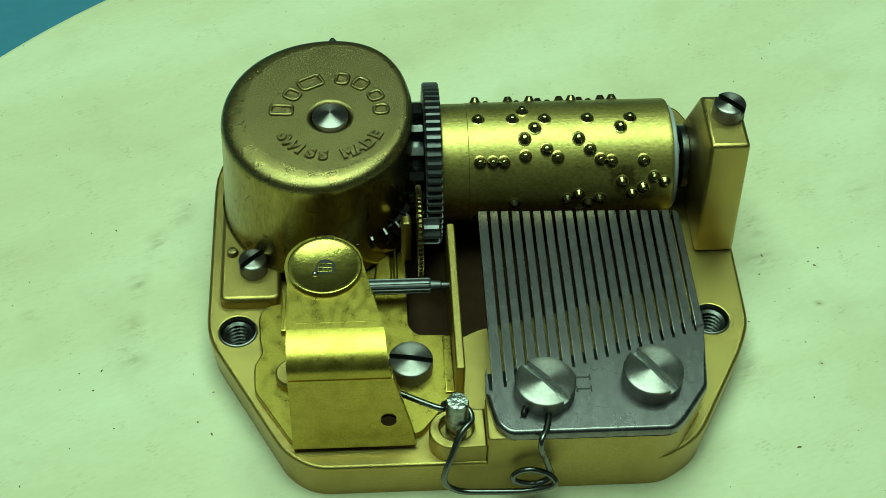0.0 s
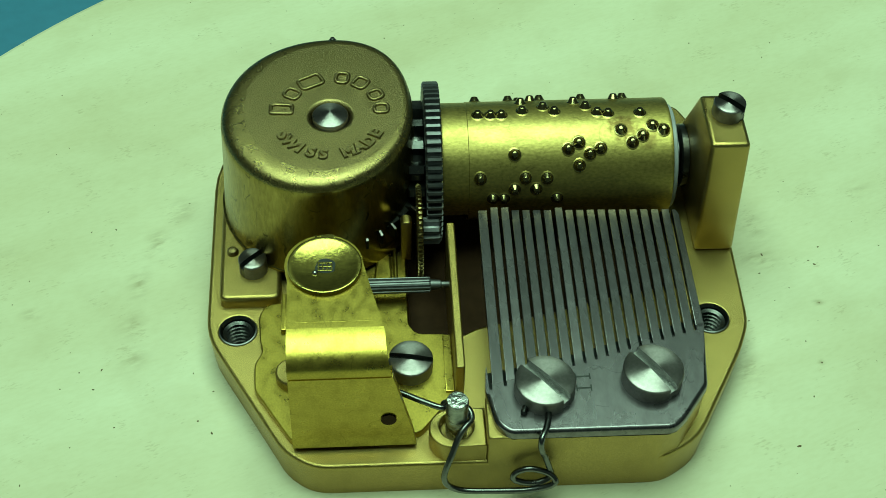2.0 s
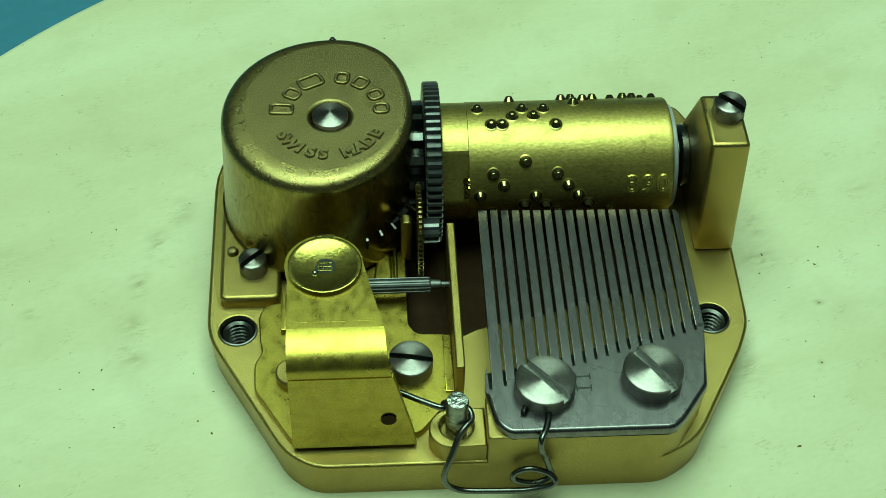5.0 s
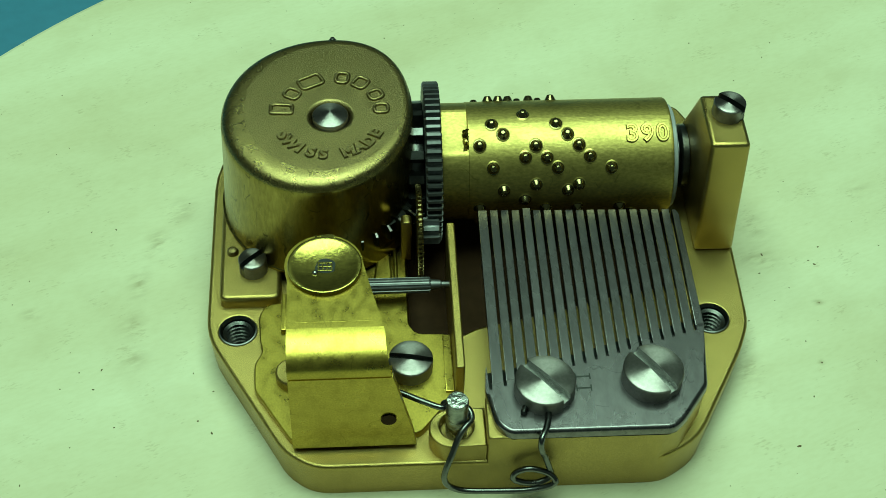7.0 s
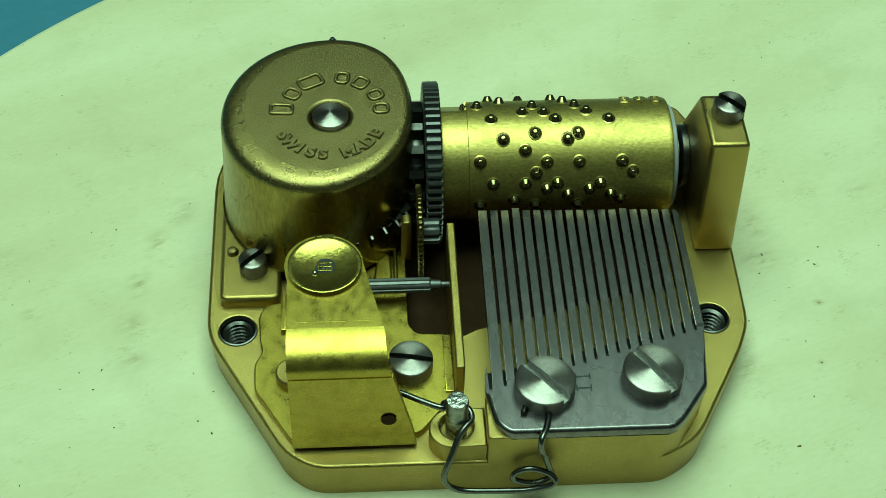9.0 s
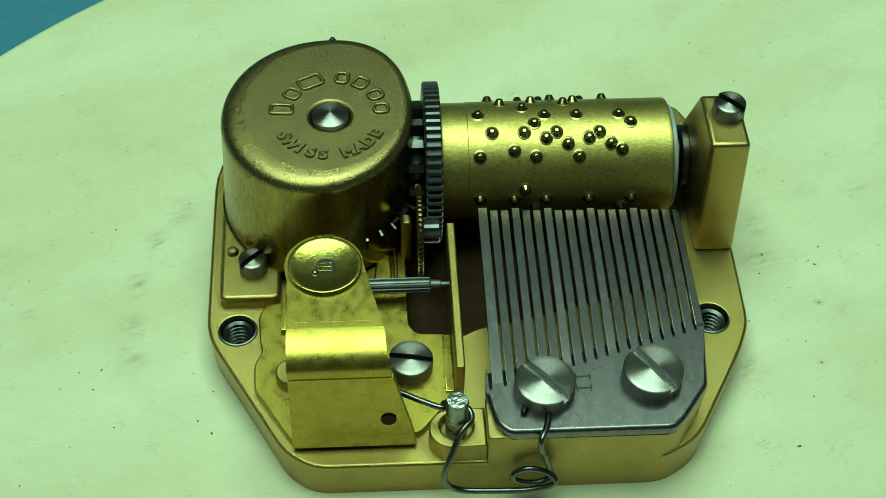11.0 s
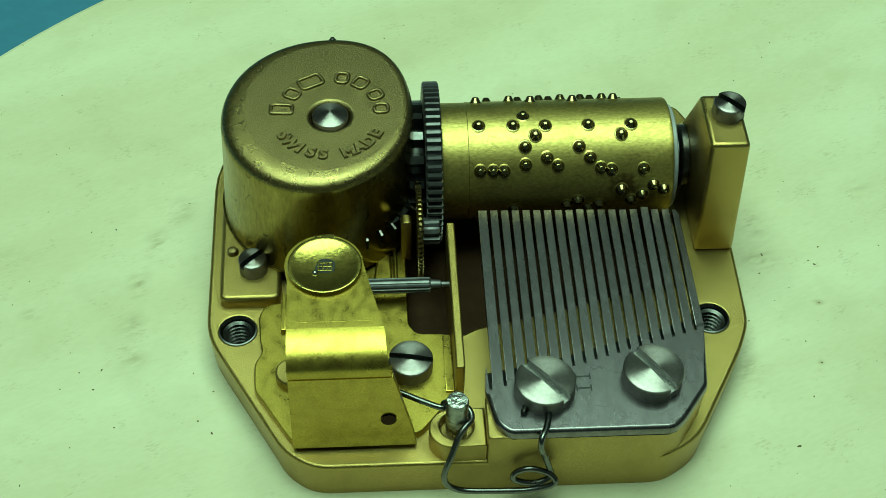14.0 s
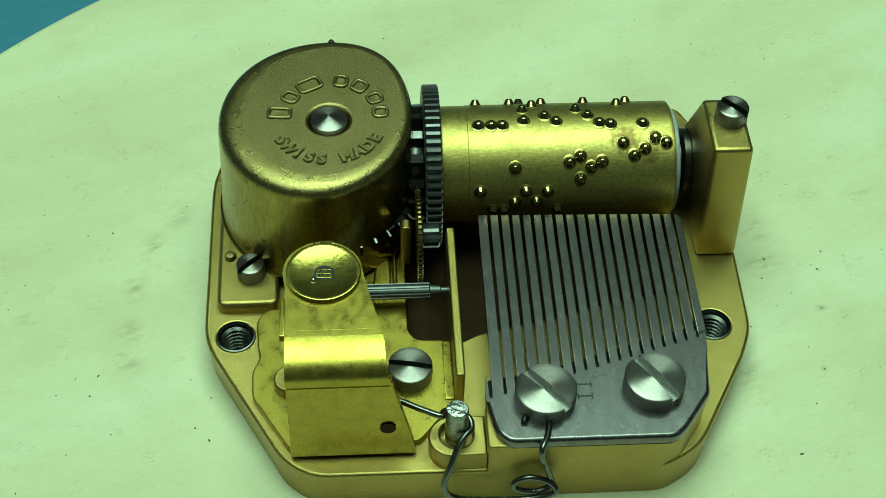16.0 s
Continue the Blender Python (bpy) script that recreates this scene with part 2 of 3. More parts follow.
def toothed(radius, root, teeth, h0, h1, centre, axis="x", flat=0.45, bm=None, slope=(0.12, 0.12)):
    """A spur wheel between two heights on its axis."""
    loop = []
    for k in range(teeth):
        a = 2 * math.pi / teeth
        for f, r in ((0.0, root), (0.5 - flat / 2 - 0.1, root), (0.5 - flat / 2 + 0.06, radius), (0.5 + flat / 2 - 0.06, radius), (0.5 + flat / 2 + 0.1, root)):
            loop.append((r * math.cos(a * (k + f)), r * math.sin(a * (k + f))))
    bm = bm or bmesh.new()
    rings = []
    for h, d in ((h0, 0.12), (h0 + 0.12, 0), (h1 - slope[1], 0), (h1, slope[0])):
        q = []
        for x, y in loop:
            s = 1 - d / radius
            v = (h, x * s, y * s) if axis == "x" else (x * s, y * s, h)
            q.append(bm.verts.new(Vector(v) + Vector(centre)))
        rings.append(q)
    n = len(loop)
    for a, b in zip(rings, rings[1:]):
        for i in range(n):
            bm.faces.new((a[i - 1], a[i], b[i], b[i - 1]))
    for q, h in ((rings[0], h0), (rings[-1], h1)):
        c = bm.verts.new(Vector((h, 0, 0) if axis == "x" else (0, 0, h)) + Vector(centre))
        for i in range(n):
            bm.faces.new((q[i - 1], q[i], c))
    return bm


def screw(name, x, y, z0, z1, r, slot_degrees, parent, label, dome=0.12, slot=0.2, depth=0.45, mat=None, chamfer=0.15, sawn=None):
    """A turned screw head, faintly conical, with a sawn slot."""
    w = r * slot
    bm = bmesh.new()
    n = 28
    flat = r - chamfer
    prof = [(r, z0), (r, z1 - chamfer), (r - chamfer * 0.4, z1 - chamfer * 0.3)]
    prof += [(flat - (flat - w * 1.02) * k / 5, z1 + dome * (1 - w / flat) * k / 5) for k in range(6)]
    for side in (1, -1):
        rings = []
        for rad, z in prof:
            a0 = math.asin(min(0.999, w / rad))
            rings.append([bm.verts.new((rad * math.cos(a0 + (math.pi - 2 * a0) * k / n), side * rad * math.sin(a0 + (math.pi - 2 * a0) * k / n), z)) for k in range(n + 1)])
        for a, b in zip(rings, rings[1:]):
            for k in range(n):
                bm.faces.new((a[k], a[k + 1], b[k + 1], b[k]))
        bm.faces.new(rings[-1])
        # sawn wall, as strips between the two ends of each ring
        for a, b in zip(rings, rings[1:]):
            bm.faces.new((a[0], a[-1], b[-1], b[0]))
        bm.faces.new(rings[0])
    reach = math.sqrt(r * r - w * w) * 0.985
    box(-reach, reach, -w - 0.01, w + 0.01, z0, z1 - depth, 0, bm)
    # slot faces get their own tone: dark for shade, bright steel for reflections
    for f in bm.faces:
        f.material_index = int(all(abs(v.co.y) < w + 0.015 for v in f.verts))
    c, q = math.cos(radians(slot_degrees)), math.sin(radians(slot_degrees))
    for v in bm.verts:
        v.co = Vector((x + v.co.x * c - v.co.y * q, y + v.co.x * q + v.co.y * c, v.co.z))
    head = part(name, bm, mat or TURNED, parent, label, at=(x, y, z0), sharp=24)
    head.data.materials.append(sawn or DARK)
    return head


def letters(text, size, depth, parent, mat, name, m):
    """Raised lettering as a mesh, its baseline's middle at the pose m (millimetres)."""
    cu = bpy.data.curves.new(name, "FONT")
    cu.body, cu.size, cu.align_x, cu.fill_mode, cu.bevel_depth, cu.bevel_resolution = text, size, "CENTER", "NONE", depth * 0.5, 1
    tmp = bpy.data.objects.new(name, cu)
    me = bpy.data.meshes.new_from_object(tmp)
    bpy.data.objects.remove(tmp)
    bm = bmesh.new()
    bm.from_mesh(me)
    bpy.data.meshes.remove(me)
    for v in bm.verts:
        v.co = m @ v.co
    return part(name, bm, mat, parent)


DISC = (17.6, -35.6)   # the board's middle
AXIS_Z, DRUM_R, TRACK0 = 8.5, 5.62, 3.988
TURN = 25.09          # degrees a second

# ---- support ----
WOOD = bpy.data.materials.new("pale_sanded_plywood")
WOOD.use_nodes = True


def wood_nodes():
    n, l = WOOD.node_tree.nodes, WOOD.node_tree.links
    b = n["Principled BSDF"]
    tc = n.new("ShaderNodeTexCoord")
    mp = n.new("ShaderNodeMapping")
    mp.vector_type = "TEXTURE"
    mp.inputs["Rotation"].default_value = (0, 0, radians(21))
    mp.inputs["Scale"].default_value = (3.2, 1, 1)
    l.new(tc.outputs["Object"], mp.inputs["Vector"])
    grain = n.new("ShaderNodeTexNoise")
    grain.inputs["Scale"].default_value, grain.inputs["Detail"].default_value = 3200, 8
    l.new(mp.outputs[0], grain.inputs["Vector"])
    broad = n.new("ShaderNodeTexNoise")
    broad.inputs["Scale"].default_value, broad.inputs["Detail"].default_value = 85, 9
    l.new(mp.outputs[0], broad.inputs["Vector"])
    c = n.new("ShaderNodeValToRGB")
    c.color_ramp.elements[0].position, c.color_ramp.elements[1].position = 0.25, 0.75
    c.color_ramp.elements[0].color, c.color_ramp.elements[1].color = (0.58, 0.53, 0.36, 1), (0.72, 0.70, 0.55, 1)
    l.new(broad.outputs[0], c.inputs[0])
    g = n.new("ShaderNodeMix")
    g.data_type, g.blend_type = "RGBA", "MULTIPLY"
    gr = n.new("ShaderNodeValToRGB")
    gr.color_ramp.elements[0].position, gr.color_ramp.elements[1].position = 0.30, 0.60
    gr.color_ramp.elements[0].color, gr.color_ramp.elements[1].color = (0.88, 0.85, 0.78, 1), (1, 1, 1, 1)
    l.new(grain.outputs[0], gr.inputs[0])
    g.inputs[0].default_value = 0.35
    l.new(c.outputs[0], g.inputs[6])
    l.new(gr.outputs[0], g.inputs[7])
    # dull handling marks
    marks = n.new("ShaderNodeTexNoise")
    marks.inputs["Scale"].default_value, marks.inputs["Detail"].default_value = 160, 8
    l.new(tc.outputs["Object"], marks.inputs["Vector"])
    mr = n.new("ShaderNodeValToRGB")
    mr.color_ramp.elements[0].position, mr.color_ramp.elements[1].position = 0.52, 0.78
    mr.color_ramp.elements[1].color = (0.30, 0.30, 0.30, 1)
    l.new(marks.outputs[0], mr.inputs[0])
    s = n.new("ShaderNodeMix")
    s.data_type = "RGBA"
    l.new(mr.outputs[0], s.inputs[0])
    l.new(g.outputs[2], s.inputs[6])
    s.inputs[7].default_value = (0.48, 0.42, 0.27, 1)
    last = s.outputs[2]
    gritty = n.new("ShaderNodeValToRGB")
    gritty.color_ramp.elements[0].position, gritty.color_ramp.elements[1].position = 0.40, 0.60
    speckle = n.new("ShaderNodeTexNoise")
    speckle.inputs["Scale"].default_value, speckle.inputs["Detail"].default_value = 1500, 6
    l.new(mp.outputs[0], speckle.inputs["Vector"])
    l.new(speckle.outputs[0], gritty.inputs[0])
    # stains; those right of the post and bed also paint in soft shade
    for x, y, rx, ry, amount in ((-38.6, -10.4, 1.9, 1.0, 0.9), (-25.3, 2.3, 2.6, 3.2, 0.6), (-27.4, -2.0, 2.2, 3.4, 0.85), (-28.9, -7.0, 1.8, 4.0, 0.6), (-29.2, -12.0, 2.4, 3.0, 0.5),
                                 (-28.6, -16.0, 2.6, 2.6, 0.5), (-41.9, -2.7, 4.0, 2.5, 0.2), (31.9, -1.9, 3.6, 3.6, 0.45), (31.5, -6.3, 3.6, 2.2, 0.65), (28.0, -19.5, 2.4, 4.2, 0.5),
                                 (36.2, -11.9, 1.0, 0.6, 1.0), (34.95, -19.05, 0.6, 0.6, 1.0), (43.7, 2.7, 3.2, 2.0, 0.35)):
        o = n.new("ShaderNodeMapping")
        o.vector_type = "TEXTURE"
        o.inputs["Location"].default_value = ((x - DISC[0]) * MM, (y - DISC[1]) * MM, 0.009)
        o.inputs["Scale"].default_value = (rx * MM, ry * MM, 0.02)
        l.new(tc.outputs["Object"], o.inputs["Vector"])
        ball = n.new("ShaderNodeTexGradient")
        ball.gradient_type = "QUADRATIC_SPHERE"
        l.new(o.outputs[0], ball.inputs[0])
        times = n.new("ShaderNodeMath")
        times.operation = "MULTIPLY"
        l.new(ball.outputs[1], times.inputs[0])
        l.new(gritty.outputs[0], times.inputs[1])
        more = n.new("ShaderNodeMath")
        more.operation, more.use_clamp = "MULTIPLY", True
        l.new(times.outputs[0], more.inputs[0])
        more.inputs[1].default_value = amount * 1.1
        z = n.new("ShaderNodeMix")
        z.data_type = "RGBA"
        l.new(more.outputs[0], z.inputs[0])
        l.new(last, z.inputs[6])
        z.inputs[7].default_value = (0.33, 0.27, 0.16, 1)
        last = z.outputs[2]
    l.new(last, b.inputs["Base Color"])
    b.inputs["Roughness"].default_value = 0.62
    # short dark pores along the grain
    pore = n.new("ShaderNodeTexNoise")
    pore.inputs["Scale"].default_value, pore.inputs["Detail"].default_value = 5200, 4
    l.new(mp.outputs[0], pore.inputs["Vector"])
    where = n.new("ShaderNodeTexNoise")
    where.inputs["Scale"].default_value, where.inputs["Detail"].default_value = 330, 5
    l.new(tc.outputs["Object"], where.inputs["Vector"])
    both = n.new("ShaderNodeMath")
    both.operation = "MULTIPLY"
    l.new(pore.outputs[0], both.inputs[0])
    l.new(where.outputs[0], both.inputs[1])
    cut = n.new("ShaderNodeValToRGB")
    cut.color_ramp.elements[0].position, cut.color_ramp.elements[1].position = 0.34, 0.43
    cut.color_ramp.elements[1].color = (0.32, 0.32, 0.32, 1)
    l.new(both.outputs[0], cut.inputs[0])
    dark = n.new("ShaderNodeMix")
    dark.data_type = "RGBA"
    l.new(cut.outputs[0], dark.inputs[0])
    l.new(last, dark.inputs[6])
    dark.inputs[7].default_value = (0.36, 0.29, 0.17, 1)
    l.new(dark.outputs[2], b.inputs["Base Color"])
    bp = n.new("ShaderNodeBump")
    bp.inputs["Strength"].default_value, bp.inputs["Distance"].default_value = 0.2, 0.00006
    l.new(grain.outputs[0], bp.inputs["Height"])
    l.new(bp.outputs[0], b.inputs["Normal"])


BLUE = material("blue_painted_worktop", (0.03, 0.17, 0.30), 0.0, 0.55, 500, 0.1, 0.08, 60)


wood_nodes()


def build_support():
    bm = lathe([(0, -9), (89.4, -9), (90, -8.4), (90, -0.8), (89.75, -0.25), (89.2, 0), (0, 0)], (DISC[0], DISC[1], 0), n=200)
    tagged(part("round_board", bm, WOOD, None, at=(DISC[0], DISC[1], -9)), "round pale plywood board with stains, specks and painted-in soft shade", "board")
    bm = box(-900, 900, -900, 900, -39, -9, 0)
    tagged(part("worktop", bm, BLUE, None, at=(0, 0, -39)), "flat blue worktop under the round board", "worktop", kind="structure")


build_support()

def build_specks():
    rng = random.Random(4)
    spots = [(38.99, 25.62), (37.61, 23.19), (29.83, 25.85), (-44.64, 28.2), (-39.37, 19.83), (-31.74, 0.08), (-39.45, -6.26), (-35.03, -19.16), (-29.75, -23.56), (-22.38, -23.2), (-21.06, -24.53), (37.72, -4.89), (36.88, -7.14), (36.38, -6.61), (36.31, -11.97), (31.94, -5.7), (31.25, -8.08), (35.0, -19.06), (34.01, -16.51), (30.94, -28.1), (33.42, -22.83), (29.09, -13.88), (-4.43, 27.93), (-2.19, 30.08), (-32.02, -19.35), (-33.5, -17.39), (-31.47, -17.15), (-21.14, -19.99), (-40.67, -9.14)]
    bm = bmesh.new()
    for i in range(170):
        if i < len(spots):
            x, y, r = *spots[i], rng.uniform(0.07, 0.13)
        else:
            x, y, r = rng.uniform(-46, 46), rng.uniform(-36, 40), rng.uniform(0.03, 0.08)
            if -21 < x < 28 and -31 < y < 12 or math.hypot(x - DISC[0], y - DISC[1]) > 86:
                continue
        k = rng.randint(5, 7)
        turn, long = rng.uniform(0, 6), rng.uniform(1, 2.2)
        top = bm.verts.new((x, y, r * 0.5))
        ring = []
        for j in range(k):
            a = 2 * math.pi * j / k
            u, w = r * long * math.cos(a) * rng.uniform(0.7, 1.2), r * math.sin(a) * rng.uniform(0.7, 1.2)
            ring.append(bm.verts.new((x + u * math.cos(turn) - w * math.sin(turn), y + u * math.sin(turn) + w * math.cos(turn), -0.01)))
        for j in range(k):
            bm.faces.new((ring[j - 1], ring[j], top))
    tagged(part("dust_specks", bm, GRIT, None), "small dark specks of grit on the board", "dust", kind="stuff")


GRIT = material("dark_grit", (0.15, 0.11, 0.06), 0.0, 0.8, 2000, 0.2, 0.3, 500)
build_specks()

# ---- the musical movement ----
movement = tagged(new("musical_movement"), "brass and steel wind-up musical movement on a wooden board", "musical movement")

BED = [(-21.7, 5.0), (-21.55, -16.6), (-19.4, -20.5), (-14.4, -29.4), (-11.8, -31.15), (18.0, -31.2), (21.3, -29.3), (26.6, -20.0), (27.8, -17.0), (27.95, -8.0), (27.4, 7.5), (25.4, 11.8), (-17.0, 11.6)]


def build_bed():
    outer = rounded(BED, [6, 2.2, 1.5, 2.2, 2.5, 1.0, 2.5, 2, 1.2, 0.5, 1.5, 1.0, 6])
    window = rounded([(-3.2, 8.5), (-3.2, -17.6), (1.2, -17.6), (2.9, -16.7), (10.6, -15.0), (13.9, -13.9), (21.2, -12.4), (22.4, 8.5)], 0.5, 2)
    bm = slab(outer, 0, 4.0, [window, circle(-18.73, -16.2, 1.55, 28), circle(24.35, -16.5, 1.55, 28)], edge=0.3)
    # the casting draws in towards its foot, but for the flush front
    foot = {(round(x, 4), round(y, 4)): q for (x, y), q in zip(ccw(outer), offset(ccw(outer), 0.25))}
    for v in bm.verts:
        q = foot.get((round(v.co.x, 4), round(v.co.y, 4)))
        if v.co.z < 0.01 and q:
            k = min(1, max(0, (v.co.y + 30.6) / 3))
            v.co = Vector((v.co.x + (q[0] - v.co.x) * k, v.co.y + (q[1] - v.co.y) * k, 0))
    bed = part("bedplate", bm, CAST, movement, "gold-lacquered cast bedplate")
    # sheet added so that the window's depth stays dark
    part("dark_window_sheet", box(-3.6, 22.8, -18.2, 9.0, 0.02, 0.4, 0), RECESS_SHADE, bed, "added dark brown sheet that darkens the bedplate's window")
    # raised block that carries the comb
    bm = slab(rounded([(3.1, -26.2), (2.75, -27.0), (2.75, -31.24), (17.3, -31.24), (19.2, -30.35), (21.6, -26.8), (21.9, -20.6)], 0.4, 2), 0.05, 7.68, edge=0.15)
    part("comb_block", bm, CAST, bed)
    # boss with its square shoulder
    bm = slab([(-0.1 + 1.95 * math.cos(a), -29.0 + 1.95 * math.sin(a)) for a in [radians(90 + 12 * k) for k in range(16)]] + [(2.72, -30.9), (2.72, -27.05)], 3.9, 6.2, [circle(0.3, -28.8, 1.42, 28)], edge=0.15)
    lathe([(1.5, 5.0), (1.5, 5.2), (0, 5.2)], (0.3, -28.8, 0), n=28, bm=bm)
    part("boss", bm, CAST, bed, "cast boss with a counterbore round the pin")
    # bearing post with a sloping rear
    bm = bmesh.new()
    side = [(-8.4, 4.0), (-8.4, 18.15), (-2.0, 18.25), (3.8, 7.6), (7.0, 4.0)]
    rows = []
    for y, z in side:
        k = (z - 4) / 14
        rows.append([bm.verts.new((24.15 - 0.45 * k, y, z)), bm.verts.new((27.85 - 0.6 * k, y, z))])
    n = len(rows)
    for i in range(n):
        bm.faces.new((rows[i - 1][0], rows[i][0], rows[i][1], rows[i - 1][1]))
    bm.faces.new([q[0] for q in rows])
    bm.faces.new([q[1] for q in rows][::-1])
    bmesh.ops.bevel(bm, geom=list(bm.edges), offset=0.4, segments=3, profile=0.55, affect="EDGES")
    part("bearing_post", bm, CAST, bed)
    # threaded bushes, coloured dark to paint in the shade down the hole
    for x, y in ((-18.73, -16.2), (24.35, -16.5)):
        prof = [(1.72, 4.02), (1.6, 4.05), (1.42, 3.85)]
        for k in range(7):
            z = 3.7 - k * 0.5
            prof += [(1.44, z), (1.40, z - 0.1), (1.1, z - 0.25), (1.40, z - 0.4)]
        prof += [(1.42, 0.05), (1.7, 0.05), (1.7, 3.95)]
        part("threaded_hole", lathe(prof, (x, y, 0), n=32), DARK, bed, "deep screw thread in the bedplate")
        # dark disc added to shade the bottom of the hole
        part("dark_hole_floor", lathe([(1.6, 0.03), (1.6, 0.3), (0, 0.3)], (x, y, 0), n=24), RECESS_SHADE, bed)
    return bed


bed = build_bed()


def egg(a):
    """The barrel's plan: round, drawn out towards the back on the drum's side."""
    d = math.atan2(math.sin(a - radians(52)), math.cos(a - radians(52)))
    return 1 + 0.10 * math.exp(-(d / 0.55) ** 2)


BARREL_AT = (-11.1, -1.0)
RING_AT = (-9.9, -1.3)


def build_barrel():
    bm = bmesh.new()
    prof = [(9.35, 5.3), (9.3, 6.0), (8.95, 11.0), (8.76, 14.9), (8.75, 15.5), (8.70, 15.95), (8.55, 16.32), (8.30, 16.58), (8.0, 16.74), (7.65, 16.81), (7.2, 16.84)]
    n = 96
    rings = []
    turns = [2 * math.pi * k / n for k in range(n)]
    for r, z in prof:
        ring = []
        for a in turns:
            # the drawn lip is broad on one side and tight beside the drum
            lip = 1 + 0.45 * math.cos(a - radians(205))
            rad = (8.76 - (8.76 - r) * lip if z > 15 else r) * egg(a)
            ring.append(bm.verts.new((BARREL_AT[0] + rad * math.cos(a), BARREL_AT[1] + 1.115 * rad * math.sin(a), z)))
        rings.append(ring)
    # the lid is pierced and countersunk for the pivot
    hx, hy = -9.83, -1.95
    for r, z in ((2.2, 16.85), (2.05, 16.83), (1.78, 16.6), (1.70, 16.3), (1.68, 15.6)):
        rings.append([bm.verts.new((hx + r * math.cos(a), hy + r * math.sin(a), z)) for a in turns])
    for a, b in zip(rings, rings[1:]):
        for k in range(n):
            bm.faces.new((a[k - 1], a[k], b[k], b[k - 1]))
    barrel = part("spring_barrel", bm, BARREL, movement, "bronzed brass spring barrel with raised lettering", sharp=60)
    barrel.data.materials.append(BARREL_SIDE)
    barrel.data.materials.append(LIP)
    # the lip is a lighter brass: rubbed wear, with its highlight painted in
    for p in barrel.data.polygons:
        x, y, z = p.center / MM
        if math.hypot(x - hx, y - hy) < 3:
            continue
        if z < 15.9:
            p.material_index = 1
        elif z < 16.83:
            p.material_index = 2
    part("winding_pivot", lathe([(1.64, 15.5), (1.64, 16.8), (1.58, 16.9), (0.1, 17.38), (0, 17.36)], (hx, hy, 0), n=40), TURNED, barrel, "turned steel pivot end")
    # plain raised marks in an arc, where the maker's word stands
    for a, w, h, r in ((176, 1.5, 2.3, 0.45), (148, 1.55, 1.75, 0.75), (118, 2.5, 1.75, 0.6), (79, 1.5, 1.7, 0.7), (55, 1.6, 1.7, 0.6), (27, 1.5, 1.6, 0.75), (2, 1.5, 1.6, 0.75)):
        loop = rounded([(-w / 2, 0), (w / 2, 0), (w / 2, h), (-w / 2, h)], r, 6)
        bm = slab(loop, 0, 0.27, [offset(ccw(loop), 0.36)], edge=0.17)
        m = Matrix.Translation((-9.55, -1.35, 16.78)) @ Matrix.Rotation(radians(a - 90), 4, "Z") @ Matrix.Translation((0, 3.55, 0))
        for v in bm.verts:
            v.co = m @ v.co
        part("raised_mark", bm, BARREL, barrel)
    for k, ch in enumerate("SWISS MADE"):
        if ch == " ":
            continue
        a = 207 + k * 13.9
        m = Matrix.Translation((-9.85, -2.35, 16.89)) @ Matrix.Rotation(radians(a + 90), 4, "Z") @ Matrix.Translation((0, -5.1, 0))
        letters(ch, 1.5, 0.3, barrel, BARREL, "raised_letter", m)
    part("stud", lathe([(0.45, 15.2), (0.45, 16.2), (0.2, 16.6), (0, 16.65)], (-9.6, 8.9, 0), n=16), DARK, barrel)
    # flange plate and its fixings
    plate = rounded([(-20.7, 3.0), (-20.45, -13.6), (-14.85, -13.6), (-14.85, -8.5), (-11, -8), (-8, 5)], [0.3, 0.9, 0.9, 0.4, 1, 1])
    flange = part("flange_plate", slab(plate, 4.0, 5.3, edge=0.4), CAST, movement, "brass flange plate under the barrel")
    part("rivet", lathe([(0.55, 5.2), (0.55, 5.5), (0.4, 5.75), (0, 5.85)], (-19.4, -8.0, 0), n=20), BARREL, flange)
    screw("flange_screw", -17.4, -10.1, 5.3, 6.9, 1.3, 43, flange, "steel slotted screw", dome=0.1, slot=0.2, depth=0.6)
    # rolled foot of the barrel
    bm = bmesh.new()
    rings = []
    for r, z in ((9.2, 5.75), (9.4, 5.7), (9.5, 5.6), (9.5, 5.28)):
        rings.append([bm.verts.new((BARREL_AT[0] + r * math.cos(a), BARREL_AT[1] + 1.1 * r * math.sin(a), z)) for a in turns[26:74]])
    for p, q in zip(rings, rings[1:]):
        for k in range(1, len(p)):
            bm.faces.new((p[k - 1], p[k], q[k], q[k - 1]))
    part("foot_ring", bm, BARREL_SIDE, barrel)
    # toothed ring on the barrel, set off centre to fit the camera's view
    bm = toothed(9.4, 8.75, 40, 7.6, 9.1, (0, 0, 0), axis="z", flat=0.26, slope=(0.6, 0.26))
    for v in bm.verts:
        v.co += Vector((RING_AT[0], RING_AT[1], 0))
    wheel = part("barrel_wheel", bm, BLACKENED, movement, "dark steel barrel wheel with bright tooth tops", at=(RING_AT[0], RING_AT[1], 7.0), sharp=25)
    # glints painted in: upward tooth faces take a brighter steel, the rest is black
    wheel.data.materials.append(TURNED)
    for p in wheel.data.polygons:
        p.material_index = int(p.center.xy.length > 9.05 * MM and p.normal.z > 0.5)
    return wheel


barrel_wheel = build_barrel()

